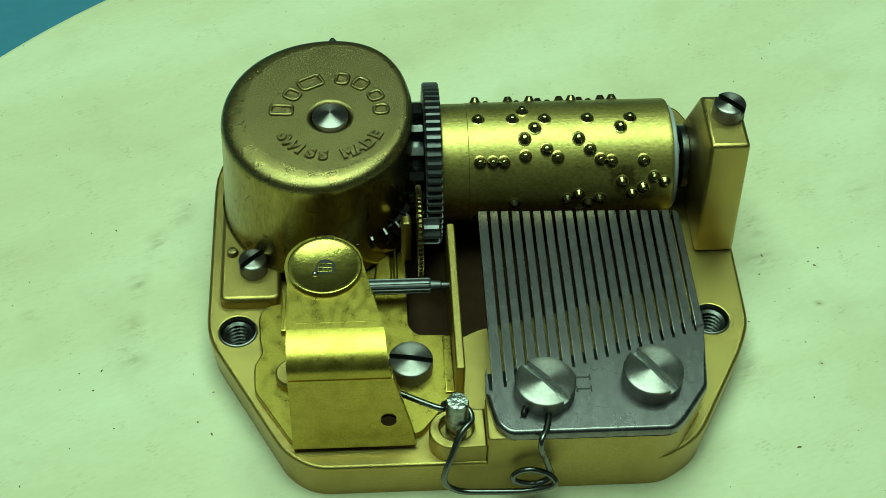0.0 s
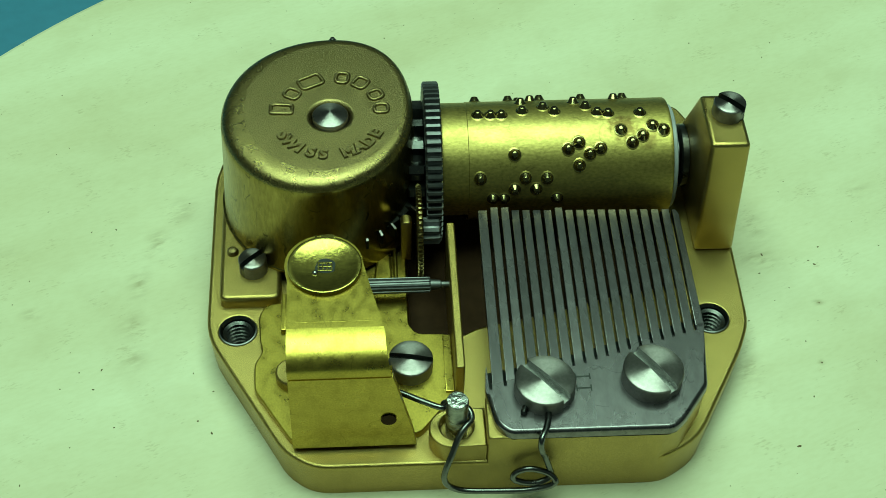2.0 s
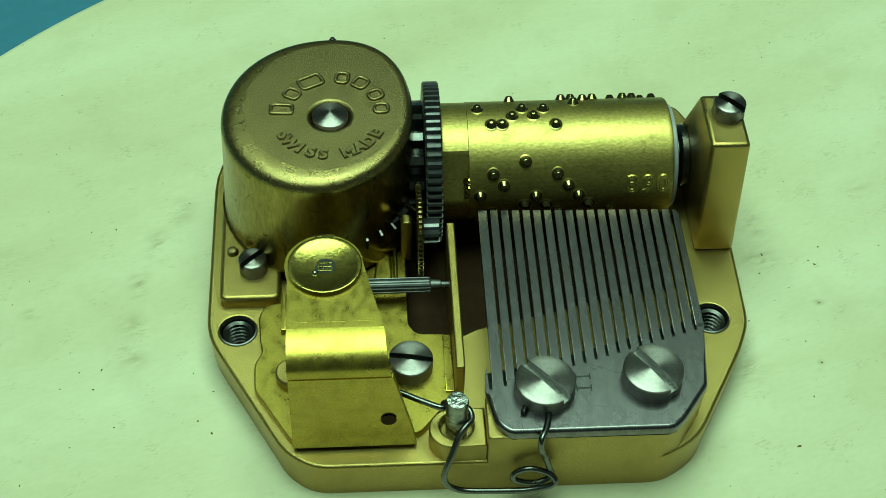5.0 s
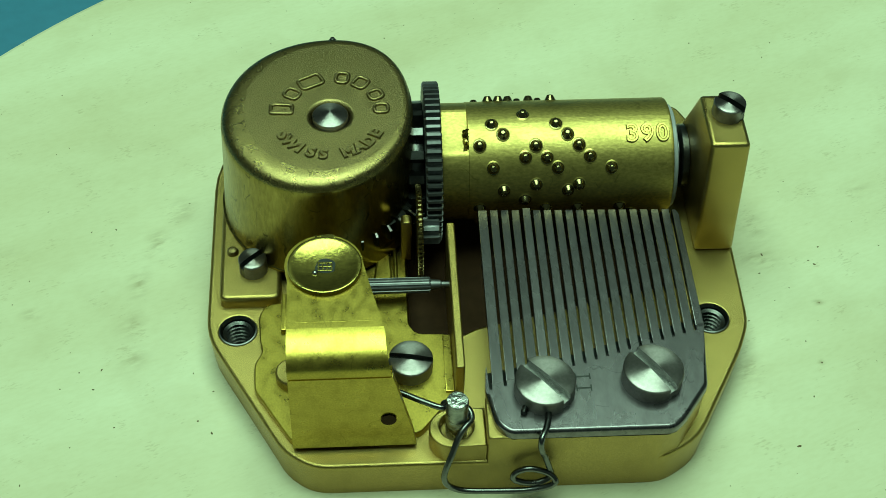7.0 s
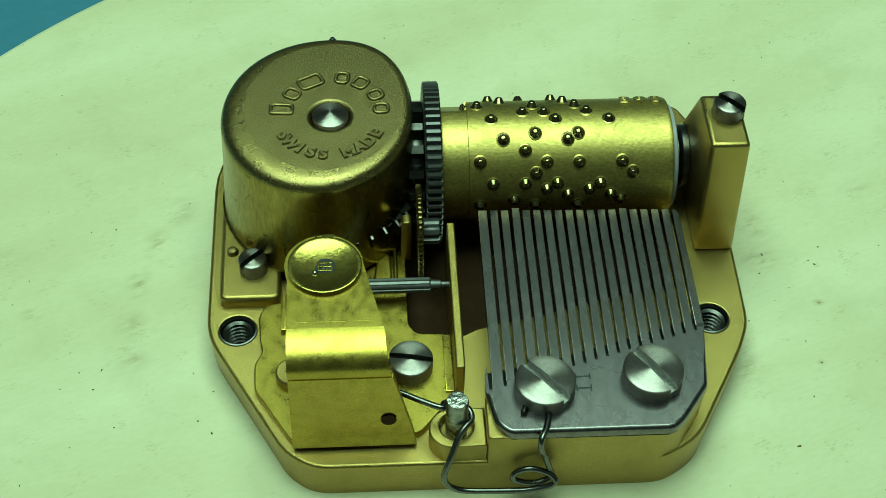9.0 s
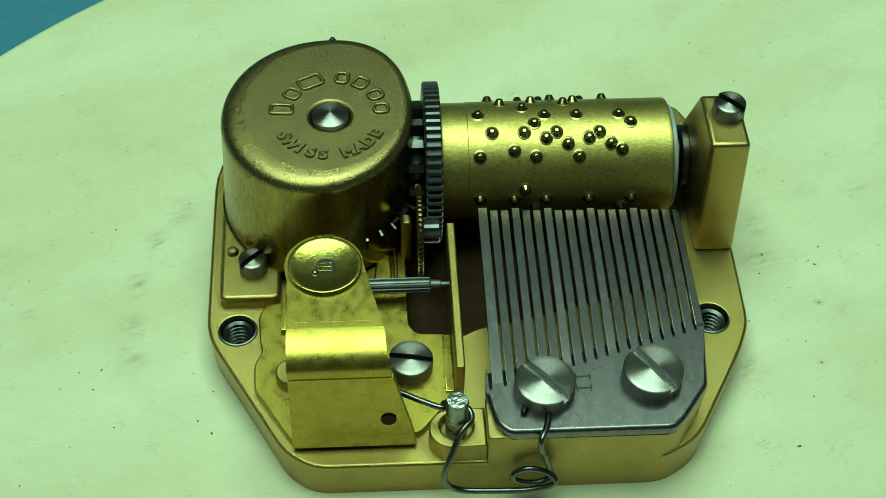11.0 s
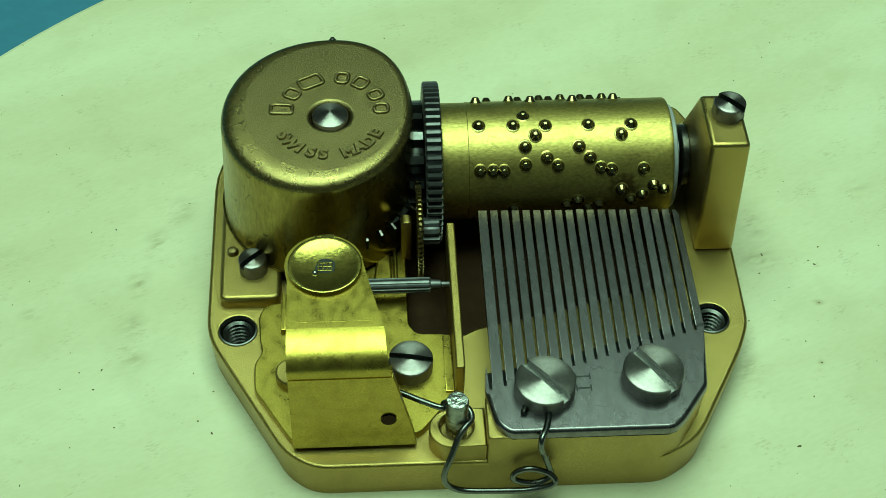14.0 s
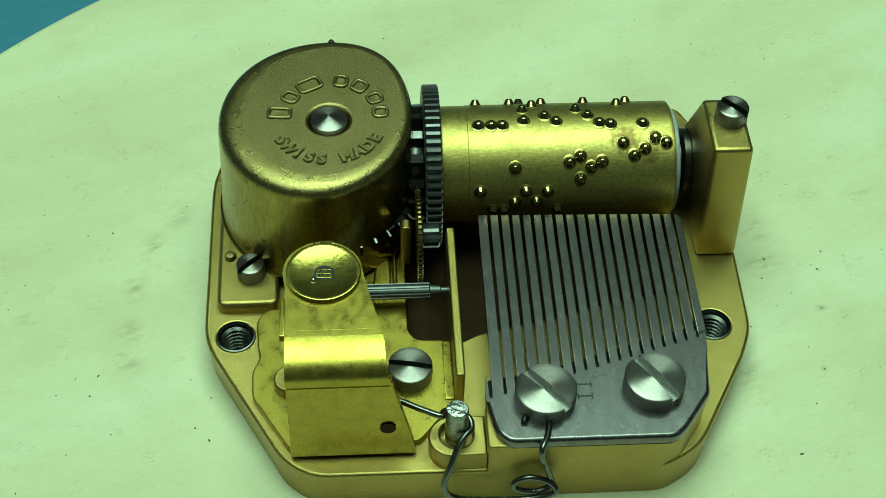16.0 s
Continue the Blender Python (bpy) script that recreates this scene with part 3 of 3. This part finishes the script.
PINS = {0: (43.9, 89.0, 132.5, 177.7, 243.9, 337.8), 1: (43.6, 156.0, 222.0, 266.0, 316.0), 2: (43.3, 199.3, 254.7, 315.7),
        3: (0.1, 88.3, 137.8, 325.8), 4: (48.8, 66.2, 99.7, 155.7, 188.2, 231.7, 277.7, 337.2), 5: (77.1, 131.6, 165.9, 205.0, 242.8, 326.0),
        6: (55.0, 87.8, 149.7, 176.4, 231.1, 336.6), 7: (46.9, 155.6, 221.0, 265.4, 314.9), 8: (4.3, 143.6, 198.5, 253.6),
        9: (10.0, 65.3, 131.0, 175.8, 204.4, 242.7, 348.2), 10: (54.3, 87.5, 149.1, 231.6, 359.1), 11: (4.1, 44.0, 154.7),
        12: (42.1, 143.0, 220.1), 13: (21.9, 76.4, 136.9, 175.5), 14: (9.2, 87.0, 165.2), 15: (15.6, 42.0), 16: (25.9,), 17: (20.9,)}


def build_cylinder():
    at = (0, 0, AXIS_Z)
    R = DRUM_R
    bm = lathe([(0, 0.2), (R - 0.12, 0.2), (R - 0.04, 0.35), (R - 0.04, 0.5), (R - 0.04, 2.65), (R - 0.04, 2.75), (R, 2.8), (R, 2.9), (R, 12), (R, 21.5), (R, 21.72), (R - 0.05, 21.85), (R - 0.15, 21.9), (R - 1.0, 21.92), (R - 1.0, 21.6), (0, 21.6)], at, "x", 128)
    for v in bm.verts:
        b = math.degrees(math.atan2(v.co.z - AXIS_Z, -v.co.y)) % 360
        if 0.3 < v.co.x < 2.77 and 238.5 < b < 287 and abs(v.co.yz.length) > 0:
            way = Vector((0, v.co.y, v.co.z - AXIS_Z))
            if way.length > R - 0.2:
                flat = (R * math.cos(radians(24.25)) / math.cos(radians(b - 262.75))) - 0.12
                v.co = Vector((v.co.x, 0, AXIS_Z)) + way.normalized() * flat
    drum = part("pinned_cylinder", bm, DRUM, movement, "turning brass cylinder studded with pins", at=at)
    bm = lathe([(0.80, -0.08), (0.70, -0.02), (0.60, 0.025), (0.54, 0.04), (0.51, 0.08), (0.31, 0.46), (0.27, 0.50), (0.16, 0.53), (0, 0.54)], n=14)
    first = None
    for k, angles in PINS.items():
        for a in angles:
            if first is None:
                first = pin = part("pin", bm, PINM, drum)
                # the brass is raised a little round each foot
                pin.data.materials.append(DRUM)
                for p in pin.data.polygons:
                    p.material_index = int(p.center.xy.length > 0.6 * MM)
            else:
                pin = new("pin", first.data)
                pin.parent = drum
            b = radians(a)
            way = Vector((0, -math.cos(b), math.sin(b)))
            turn = way.to_track_quat("Z", "X").to_matrix().to_4x4()
            pin.matrix_basis = Matrix.Translation((Vector((TRACK0 + k - (0.2 if k == 0 else 0), 0, 0)) + way * R) * MM) @ turn
    # torn burr left by the cutter beside the flat
    rng = random.Random(8)
    bm = bmesh.new()
    grid = []
    for i in range(13):
        b = radians(240 + 1.9 * i)
        row = []
        for j in range(6):
            r = R - 0.75 if j in (0, 5) else R - 0.06 * (5 - j) + rng.uniform(-0.2, 0.2)
            row.append(bm.verts.new((2.2 + 0.17 * j + rng.uniform(-0.1, 0.06), -r * math.cos(b), AXIS_Z + r * math.sin(b))))
        grid.append(row)
    for p, q in zip(grid, grid[1:]):
        for j in range(5):
            bm.faces.new((p[j], p[j + 1], q[j + 1], q[j]))
    part("burr", bm, BARREL_SIDE, drum, "torn dark burr beside the flat", sharp=20)
    # driving wheel and the small wheel behind it
    part("gear_wheel", toothed(7.68, 7.05, 60, -1.25, 0.25, at), GEARM, drum, "steel gear wheel with sixty teeth", sharp=25)
    part("pinion", toothed(5.9, 4.6, 16, -2.9, -1.3, at), DARK, drum, "dark steel pinion")
    part("washer", lathe([(4.9, 21.7), (5.0, 21.8), (5.0, 22.3), (4.9, 22.4), (2.0, 22.42)], at, "x", 48), NYLON, drum, "pale washer")
    part("spring_collar", lathe([(1.5, 22.4), (2.3, 22.45), (2.5, 22.6), (2.5, 22.85), (2.2, 22.95), (2.2, 23.05), (2.9, 23.15), (3.05, 23.3), (3.05, 23.85), (1.4, 23.9), (1.2, 23.95)], at, "x", 40), DARK, drum, "black oiled bearing collar")
    # stamped number
    for k, ch in enumerate("390"):
        x = TRACK0 + 14.05 + k * 1.42
        b = radians(253.0)
        way = Vector((0, -math.cos(b), math.sin(b)))
        fwd = Vector((0, math.sin(b), math.cos(b)))
        m = Matrix((( 1, 0, 0, x), (0, fwd.y, way.y, 0), (0, fwd.z, way.z, AXIS_Z), (0, 0, 0, 1)))
        m = m @ Matrix.Translation((0, -0.8, R - 0.03))
        letters(ch, 2.35, 0.32, drum, DRUM, "stamped_numeral", m)
    return drum


drum = build_cylinder()


def slot_end(x):
    return -26.5 + (x - 3.3) * (5.65 / 18.2)


def build_comb():
    loop = [(2.95, -24.6), (2.75, -27.0), (3.45, -30.4), (4.5, -31.38), (18.2, -31.38), (19.2, -30.5), (21.65, -27.1), (22.35, -20.6)]
    loop = rounded(loop, [0.1, 0.5, 1.3, 1.3, 0.6, 0.9, 0.4, 0.1], 5)
    # the toothed edge of the body
    edge = []
    for k in range(18, -1, -1):
        x = TRACK0 - 0.5 + k
        y = slot_end(x)
        if k == 0:
            x -= 0.24
        edge += [(x + 0.12, y + 0.05), (x + 0.11, y - 0.5), (x - 0.11, y - 0.5), (x - 0.12, y - 0.05)]
    body = part("comb", slab(loop + [(22.1, -20.6)] + edge, 7.7, 8.6, edge=0.36, crisp=lambda x, y: y > slot_end(x) - 0.75), COMB, movement, "steel tuned comb with eighteen teeth", at=(12.0, -24.0, 8.3))
    teeth = []
    for k in range(18):
        x = TRACK0 + k
        y0, y1 = slot_end(x) - 0.62, -6.55 - 0.028 * k
        w0, w1 = (0.58, 0.5) if k == 0 else (0.385, 0.375)
        bm = slab([(x - w0, y0), (x + 0.385, y0), (x + 0.375, y1), (x - w1, y1)], 7.95, 8.606, edge=0.05)
        for v in bm.verts:
            if v.co.y < y0 + 0.2:
                v.co.z -= 0.04
        teeth.append(part("tooth", bm, COMB, body, at=(x, y0, 8.3)))
    bm = slab([(21.6, -21.2), (22.36, -20.9), (22.2, -7.6), (21.95, -7.1), (21.6, -7.1)], 7.95, 8.6, edge=0.06)
    part("end_strip", bm, COMB, body)
    screw("comb_screw", 7.72, -27.2, 8.6, 10.15, 2.56, -50, body, "large steel slotted screw", dome=0.26, slot=0.15, depth=0.6, sawn=STEEL)
    screw("comb_screw", 16.93, -26.4, 8.6, 10.15, 2.56, -56, body, "large steel slotted screw", dome=0.26, slot=0.15, depth=0.6, sawn=STEEL)
    # the mark II, stamped on its side
    for y in (-27.1, -25.9):
        bm = box(10.5, 11.7, y - 0.08, y + 0.08, 8.55, 8.606, 0)
        for x in (10.5, 11.7):
            box(x - 0.06, x + 0.06, y - 0.32, y + 0.32, 8.55, 8.607, 0, bm)
        part("stamped_mark", bm, STAMP, body)
    # thin black strip standing in for the shaded gap between comb and block
    rng = random.Random(12)
    seam = [(x, y + rng.uniform(-0.02, 0.06)) for x, y in offset(ccw(loop[1:-1]), 0.05)]
    part("oil_seam", slab(seam, 7.5, 7.71, edge=0.03), COMB_SHADE, body, "black strip put in for the shaded gap under the comb")
    # black strip that paints in the shade at the roots of the slots
    root_strip = [(3.2, slot_end(3.2) - 0.3), (21.6, slot_end(21.6) - 0.3), (21.6, slot_end(21.6) + 1.25), (3.2, slot_end(3.2) + 1.25)]
    part("comb_shim", slab(root_strip, 7.3, 7.88, edge=0.05), COMB_SHADE, body, "black strip put in for the shade at the teeth's roots")
    return teeth


teeth = build_comb()


CAP = (-10.35, -19.25, 0)


def build_governor():
    plate = [(-16.24, -13.99), (-16.81, -15.28), (-16.63, -18.17), (-16.34, -19.26), (-17.05, -20.66), (-16.96, -23.4), (-13.7, -28.8),
             (-2.69, -28.41), (0.3, -24.73), (0.3, -17.93), (-2.59, -17.8), (-3.3, -16.8), (-3.3, -8.3), (-13.5, -10.5), (-14.3, -13.7)]
    gov = part("governor_plate", slab(rounded(plate, 0.5, 3), 4.0, 4.8, edge=0.12), BRASS, movement, "yellow brass governor plate")
    # upright cheek along its edge
    part("bearing_cheek", slab(rounded([(0.45, -24.6), (1.25, -24.6), (1.25, -8.0), (0.45, -8.0)], 0.25, 3), 0.6, 8.7, edge=0.15), CAST, gov)
    bm = slab(rounded([(-3.72, 4.6), (-2.75, 4.6), (-2.7, 9.85), (-3.72, 9.85)], [0.1, 0.1, 0.6, 0.6], 5), -0.5, 0.5, edge=0.14)
    for v in bm.verts:
        v.co = Vector((v.co.x, -8.5 - v.co.z, v.co.y))
    part("bearing_lug", bm, CAST, gov)
    part("folded_tab", slab(rounded([(-6.5, -13.0), (-4.65, -13.0), (-4.65, -8.2), (-5.7, -8.35), (-6.05, -9.4)], [0.1, 0.1, 0.15, 0.5, 0.6], 4), 4.75, 5.35, edge=0.2), BRASS, gov)
    part("tab_fold", slab(rounded([(-4.5, -13.0), (-4.1, -13.0), (-4.1, -8.1), (-4.5, -8.1)], 0.1, 2), 4.75, 5.45, edge=0.16), BRASS, gov)
    part("fold_ridge", box(-0.35, 0.4, -24.4, -18.2, 4.7, 5.02, 0.1), BRASS, gov)
    part("spring_leg", box(-14.75, -14.3, -17.4, -13.2, 4.7, 5.4, 0.12), BRASS, gov)
    screw("plate_screw", -3.3, -21.6, 4.8, 6.3, 1.95, -10, gov, "steel slotted screw", dome=0.15, slot=0.14, depth=0.5)
    part("rivet", lathe([(1.5, 4.7), (1.5, 5.7), (1.35, 5.85), (0, 5.85)], (-13.6, -22.3, 0), n=32), CAST, gov)
    # folded cover: profile swept along its length, with its width by row
    prof = [(-18.9 + 3.3 * math.cos(radians(12 + 13 * k)), 15.95) for k in range(7)] + [(-20.5, 15.96), (-22, 16.0), (-25.6, 16.0)]
    for k in range(1, 9):
        a = radians(90 * k / 8)
        prof.append((-25.6 - 3.4 * math.sin(a), 16.0 - 3.4 * (1 - math.cos(a)) * 0.55))
    prof += [(-29.06, 13.85), (-28.6, 13.75), (-28.62, 13.6), (-28.92, 13.45), (-29.0, 10), (-29.05, 6.4), (-29.14, 5.6), (-29.25, 5.0), (-29.45, 4.55)]
    bm = bmesh.new()
    outer, inner = [], []

    def width(i, y, z):
        left = -13.45 - 0.1 * max(0, (14 - z) / 10)
        right = -7.15 + (-19 - y) * 0.235 if y > -26 else -5.5 + max(0, 16 - z) * 0.21
        if i < 7:
            half = 3.3 * math.sin(radians(12 + 13 * i))
            left, right = -10.42 - half, -10.42 + half
        return left, right

    for i, (y, z) in enumerate(prof):
        l0, r0 = width(i, y, z)
        outer.append([bm.verts.new((l0, y, z)), bm.verts.new((r0, y, z))])
        d = 0.7
        yi, zi = (y, z - d) if y > -25.7 else (y + d, z) if z < 13.9 else (y + d * 0.7, z - d * 0.7)
        inner.append([bm.verts.new((l0, yi, zi)), bm.verts.new((r0, yi, zi))])
    for a, b in ((outer, 1), (inner, -1)):
        for p, q in zip(a, a[1:]):
            bm.faces.new((p[0], p[1], q[1], q[0]))
    for s in (0, 1):
        for i in range(len(prof) - 1):
            bm.faces.new((outer[i][s], outer[i + 1][s], inner[i + 1][s], inner[i][s]))
    bm.faces.new((outer[0][0], outer[0][1], inner[0][1], inner[0][0]))
    bm.faces.new((outer[-1][0], outer[-1][1], inner[-1][1], inner[-1][0]))
    cover = part("governor_cover", bm, BRASS, movement, "folded yellow brass governor cover", sharp=50)
    part("cap", lathe([(3.1, 15.9), (3.1, 16.34), (3.04, 16.45), (2.92, 16.48), (2.7, 16.42), (2.3, 16.33), (1.8, 16.24), (1.2, 16.17), (0.6, 16.13), (0, 16.12)], CAP, n=56), POLISHED, cover, "round dished brass cap")
    # a lattice in the dish: bright raised lines on a dark ground
    x0, y0 = CAP[0] + 0.05, CAP[1] - 0.1
    part("lattice_ground", slab(rounded([(x0 - 0.9, y0 - 0.35), (x0 - 0.2, y0 - 0.65), (x0 + 0.75, y0 - 0.55), (x0 + 0.9, y0 + 0.5), (x0 + 0.3, y0 + 0.95), (x0 - 0.4, y0 + 0.95), (x0 - 0.75, y0 + 0.4)], 0.25, 3), 16.0, 16.18, edge=0.03), STAMP, cover, "dark ground of the lattice in the cap")
    for k in range(4):
        part("lattice_line", box(x0 - 0.62 + 0.36 * k, x0 - 0.48 + 0.36 * k, y0 - 0.45, y0 + 0.5, 16.1, 16.27, 0.03), POLISHED, cover)
    for k in range(3):
        part("lattice_line", box(x0 - 0.62, x0 + 0.6, y0 - 0.45 + 0.4 * k, y0 - 0.31 + 0.4 * k, 16.1, 16.272, 0.03), POLISHED, cover)
    part("bright_dot", lathe([(0.26, 16.1), (0.24, 16.26), (0.14, 16.36), (0, 16.4)], (x0 - 0.85, y0 - 0.6, 0), n=16), STEEL, cover, "small bright steel dot in the cap")
    # sheared edge where the cover was parted from its strip
    rng = random.Random(3)
    burr = bmesh.new()
    for k in range(9):
        u = CAP[0] - 0.75 + 0.19 * k
        box(u - 0.12, u + 0.12, -15.95 + rng.uniform(-0.1, 0.1), -15.62 + rng.uniform(-0.05, 0.1), 15.5, 15.98 + rng.uniform(-0.1, 0.1), 0.05, burr)
    part("crease", box(-12.7, -6.3, -25.02, -24.93, 15.8, 16.03, 0.02), BRASS, cover)
    part("sheared_edge", burr, POLISHED, cover)
    # no hole is cut; a dark disc paints its shaded inside
    part("dark_hole_disc", lathe([(0.66, 0), (0.62, 0.05), (0.45, 0.06), (0.3, 0.03), (0, 0.03)], (0, 0, 0), n=20), RECESS_SHADE, cover)
    hole = bpy.data.objects["dark_hole_disc"]
    hole.matrix_basis = Matrix.Translation(mm(-5.4, -29.19, 7.9)) @ Euler((radians(88), 0, 0)).to_matrix().to_4x4()
    # worm wheel arbor and the wheel that drives it
    bm = toothed(0.72, 0.6, 12, -8.5, -1.2, (0, -13.6, 6.5))
    lathe([(0, -1.3), (0.5, -1.2), (0.42, -0.3), (0.3, -0.2), (0.3, 0.5), (0, 0.5)], (0, -13.6, 6.5), "x", 20, bm)
    arbor = part("pinion_arbor", bm, GEARM, movement, "long fluted steel pinion arbor", at=(0, -13.6, 6.5))
    bm = toothed(4.35, 4.0, 56, -2.25, -1.75, (0, -8.2, 7.8))
    wheel = part("brass_wheel", bm, BARREL, movement, "thin brass toothed wheel with steel pinion", at=(0, -8.2, 7.8))
    part("pinion", toothed(1.25, 0.8, 8, -1.7, -0.1, (0, -8.2, 7.8)), GEARM, wheel, "steel pinion")
    return arbor, wheel


arbor, wheel = build_governor()


def build_small():
    post = part("post_screw", lathe([(1.1, 17.9), (1.1, 18.1), (1.48, 18.15), (1.48, 18.2)], (25.84, -4.4, 0), n=32), DARK, movement, "steel slotted screw in the bearing post")
    screw("head", 25.84, -4.4, 18.15, 19.65, 1.45, -45, post, "", dome=0.12, slot=0.2, depth=0.6)
    part("stop_pin", lathe([(0.95, 5.2), (0.95, 9.7), (0.85, 9.9), (0.3, 9.95), (0, 9.9)], (0.3, -28.8, 0), n=28), PINEND, movement, "steel stop pin with a rough end")
    pts = [(-6.0, -26.0, 8.35), (-4.3, -26.8, 8.35), (-2.4, -27.8, 8.35), (-0.95, -28.4, 8.3), (-0.7, -27.8, 8.1), (0.3, -27.6, 7.9), (1.3, -28.2, 7.7), (1.5, -29.2, 7.6),
           (0.9, -29.95, 7.6), (0.3, -30.7, 7.1), (-0.24, -31.6, 6.05), (-0.82, -32.3, 4.6), (-0.88, -32.5, 3.7), (-0.5, -32.6, 2.85), (0.74, -32.65, 2.1), (3.13, -32.7, 1.95), (5.53, -32.8, 2.03), (6.94, -32.9, 2.35),
           (8.1, -32.95, 2.9), (8.47, -32.8, 3.4), (7.84, -32.4, 3.95), (6.39, -32.2, 4.4), (5.23, -32.2, 3.98), (4.91, -32.4, 3.4), (5.5, -32.5, 2.95), (6.57, -32.5, 2.65), (7.54, -32.35, 2.75), (8.15, -32.2, 3.25), (7.95, -32.2, 4.4), (7.44, -32.3, 6.4),
           (7.1, -32.6, 7.6), (6.95, -32.6, 8.5), (7.05, -32.2, 9.0), (7.5, -31.2, 9.0), (7.8, -29.6, 8.9), (7.4, -28.0, 8.88), (6.3, -28.6, 8.88), (5.85, -29.3, 8.88), (5.75, -29.7, 8.88)]
    part("spring_wire", tube(smooth_path(pts, 6), 0.27, 10), WIRE, movement, "bent steel spring wire with a coil")


build_small()


# ---- what moves ----
def motions():
    steps = [0.5 * k for k in range(33)]
    walk(drum, [(t, pose(0, 0, AXIS_Z * MM, -TURN * t)) for t in steps])
    walk(wheel, [(0.25 * k, pose(0, -8.2 * MM, 7.8 * MM, TURN * 7.5 * 0.25 * k)) for k in range(65)])
    walk(arbor, [(k / 15, pose(0, -13.6 * MM, 6.5 * MM, -TURN * 7.5 * 6 * k / 15)) for k in range(241)])
    walk(barrel_wheel, [(t, pose(RING_AT[0] * MM, RING_AT[1] * MM, 7.0 * MM, 0, 0, -6.0 * t)) for t in steps])
    # each tooth is lifted by its pins and springs back
    for k, tooth in enumerate(teeth):
        here = tooth.location.copy()
        level = Matrix.Translation(here)
        up = Matrix.Translation(here) @ pose(0, 0, 0, 1.2)
        rows = [(0.0, level)]
        for a in sorted((-b) % 360 + turn for b in PINS[k] for turn in (0, 360)):
            t0, t1 = (a - 1.5) / TURN, (a + 6.5) / TURN
            if t0 > rows[-1][0] + 0.04 and t1 + 0.1 < 16:
                rows += [(t0, level), (t1, up), (t1 + 0.067, level)]
        rows.append((16.0, level))
        walk(tooth, rows)


motions()
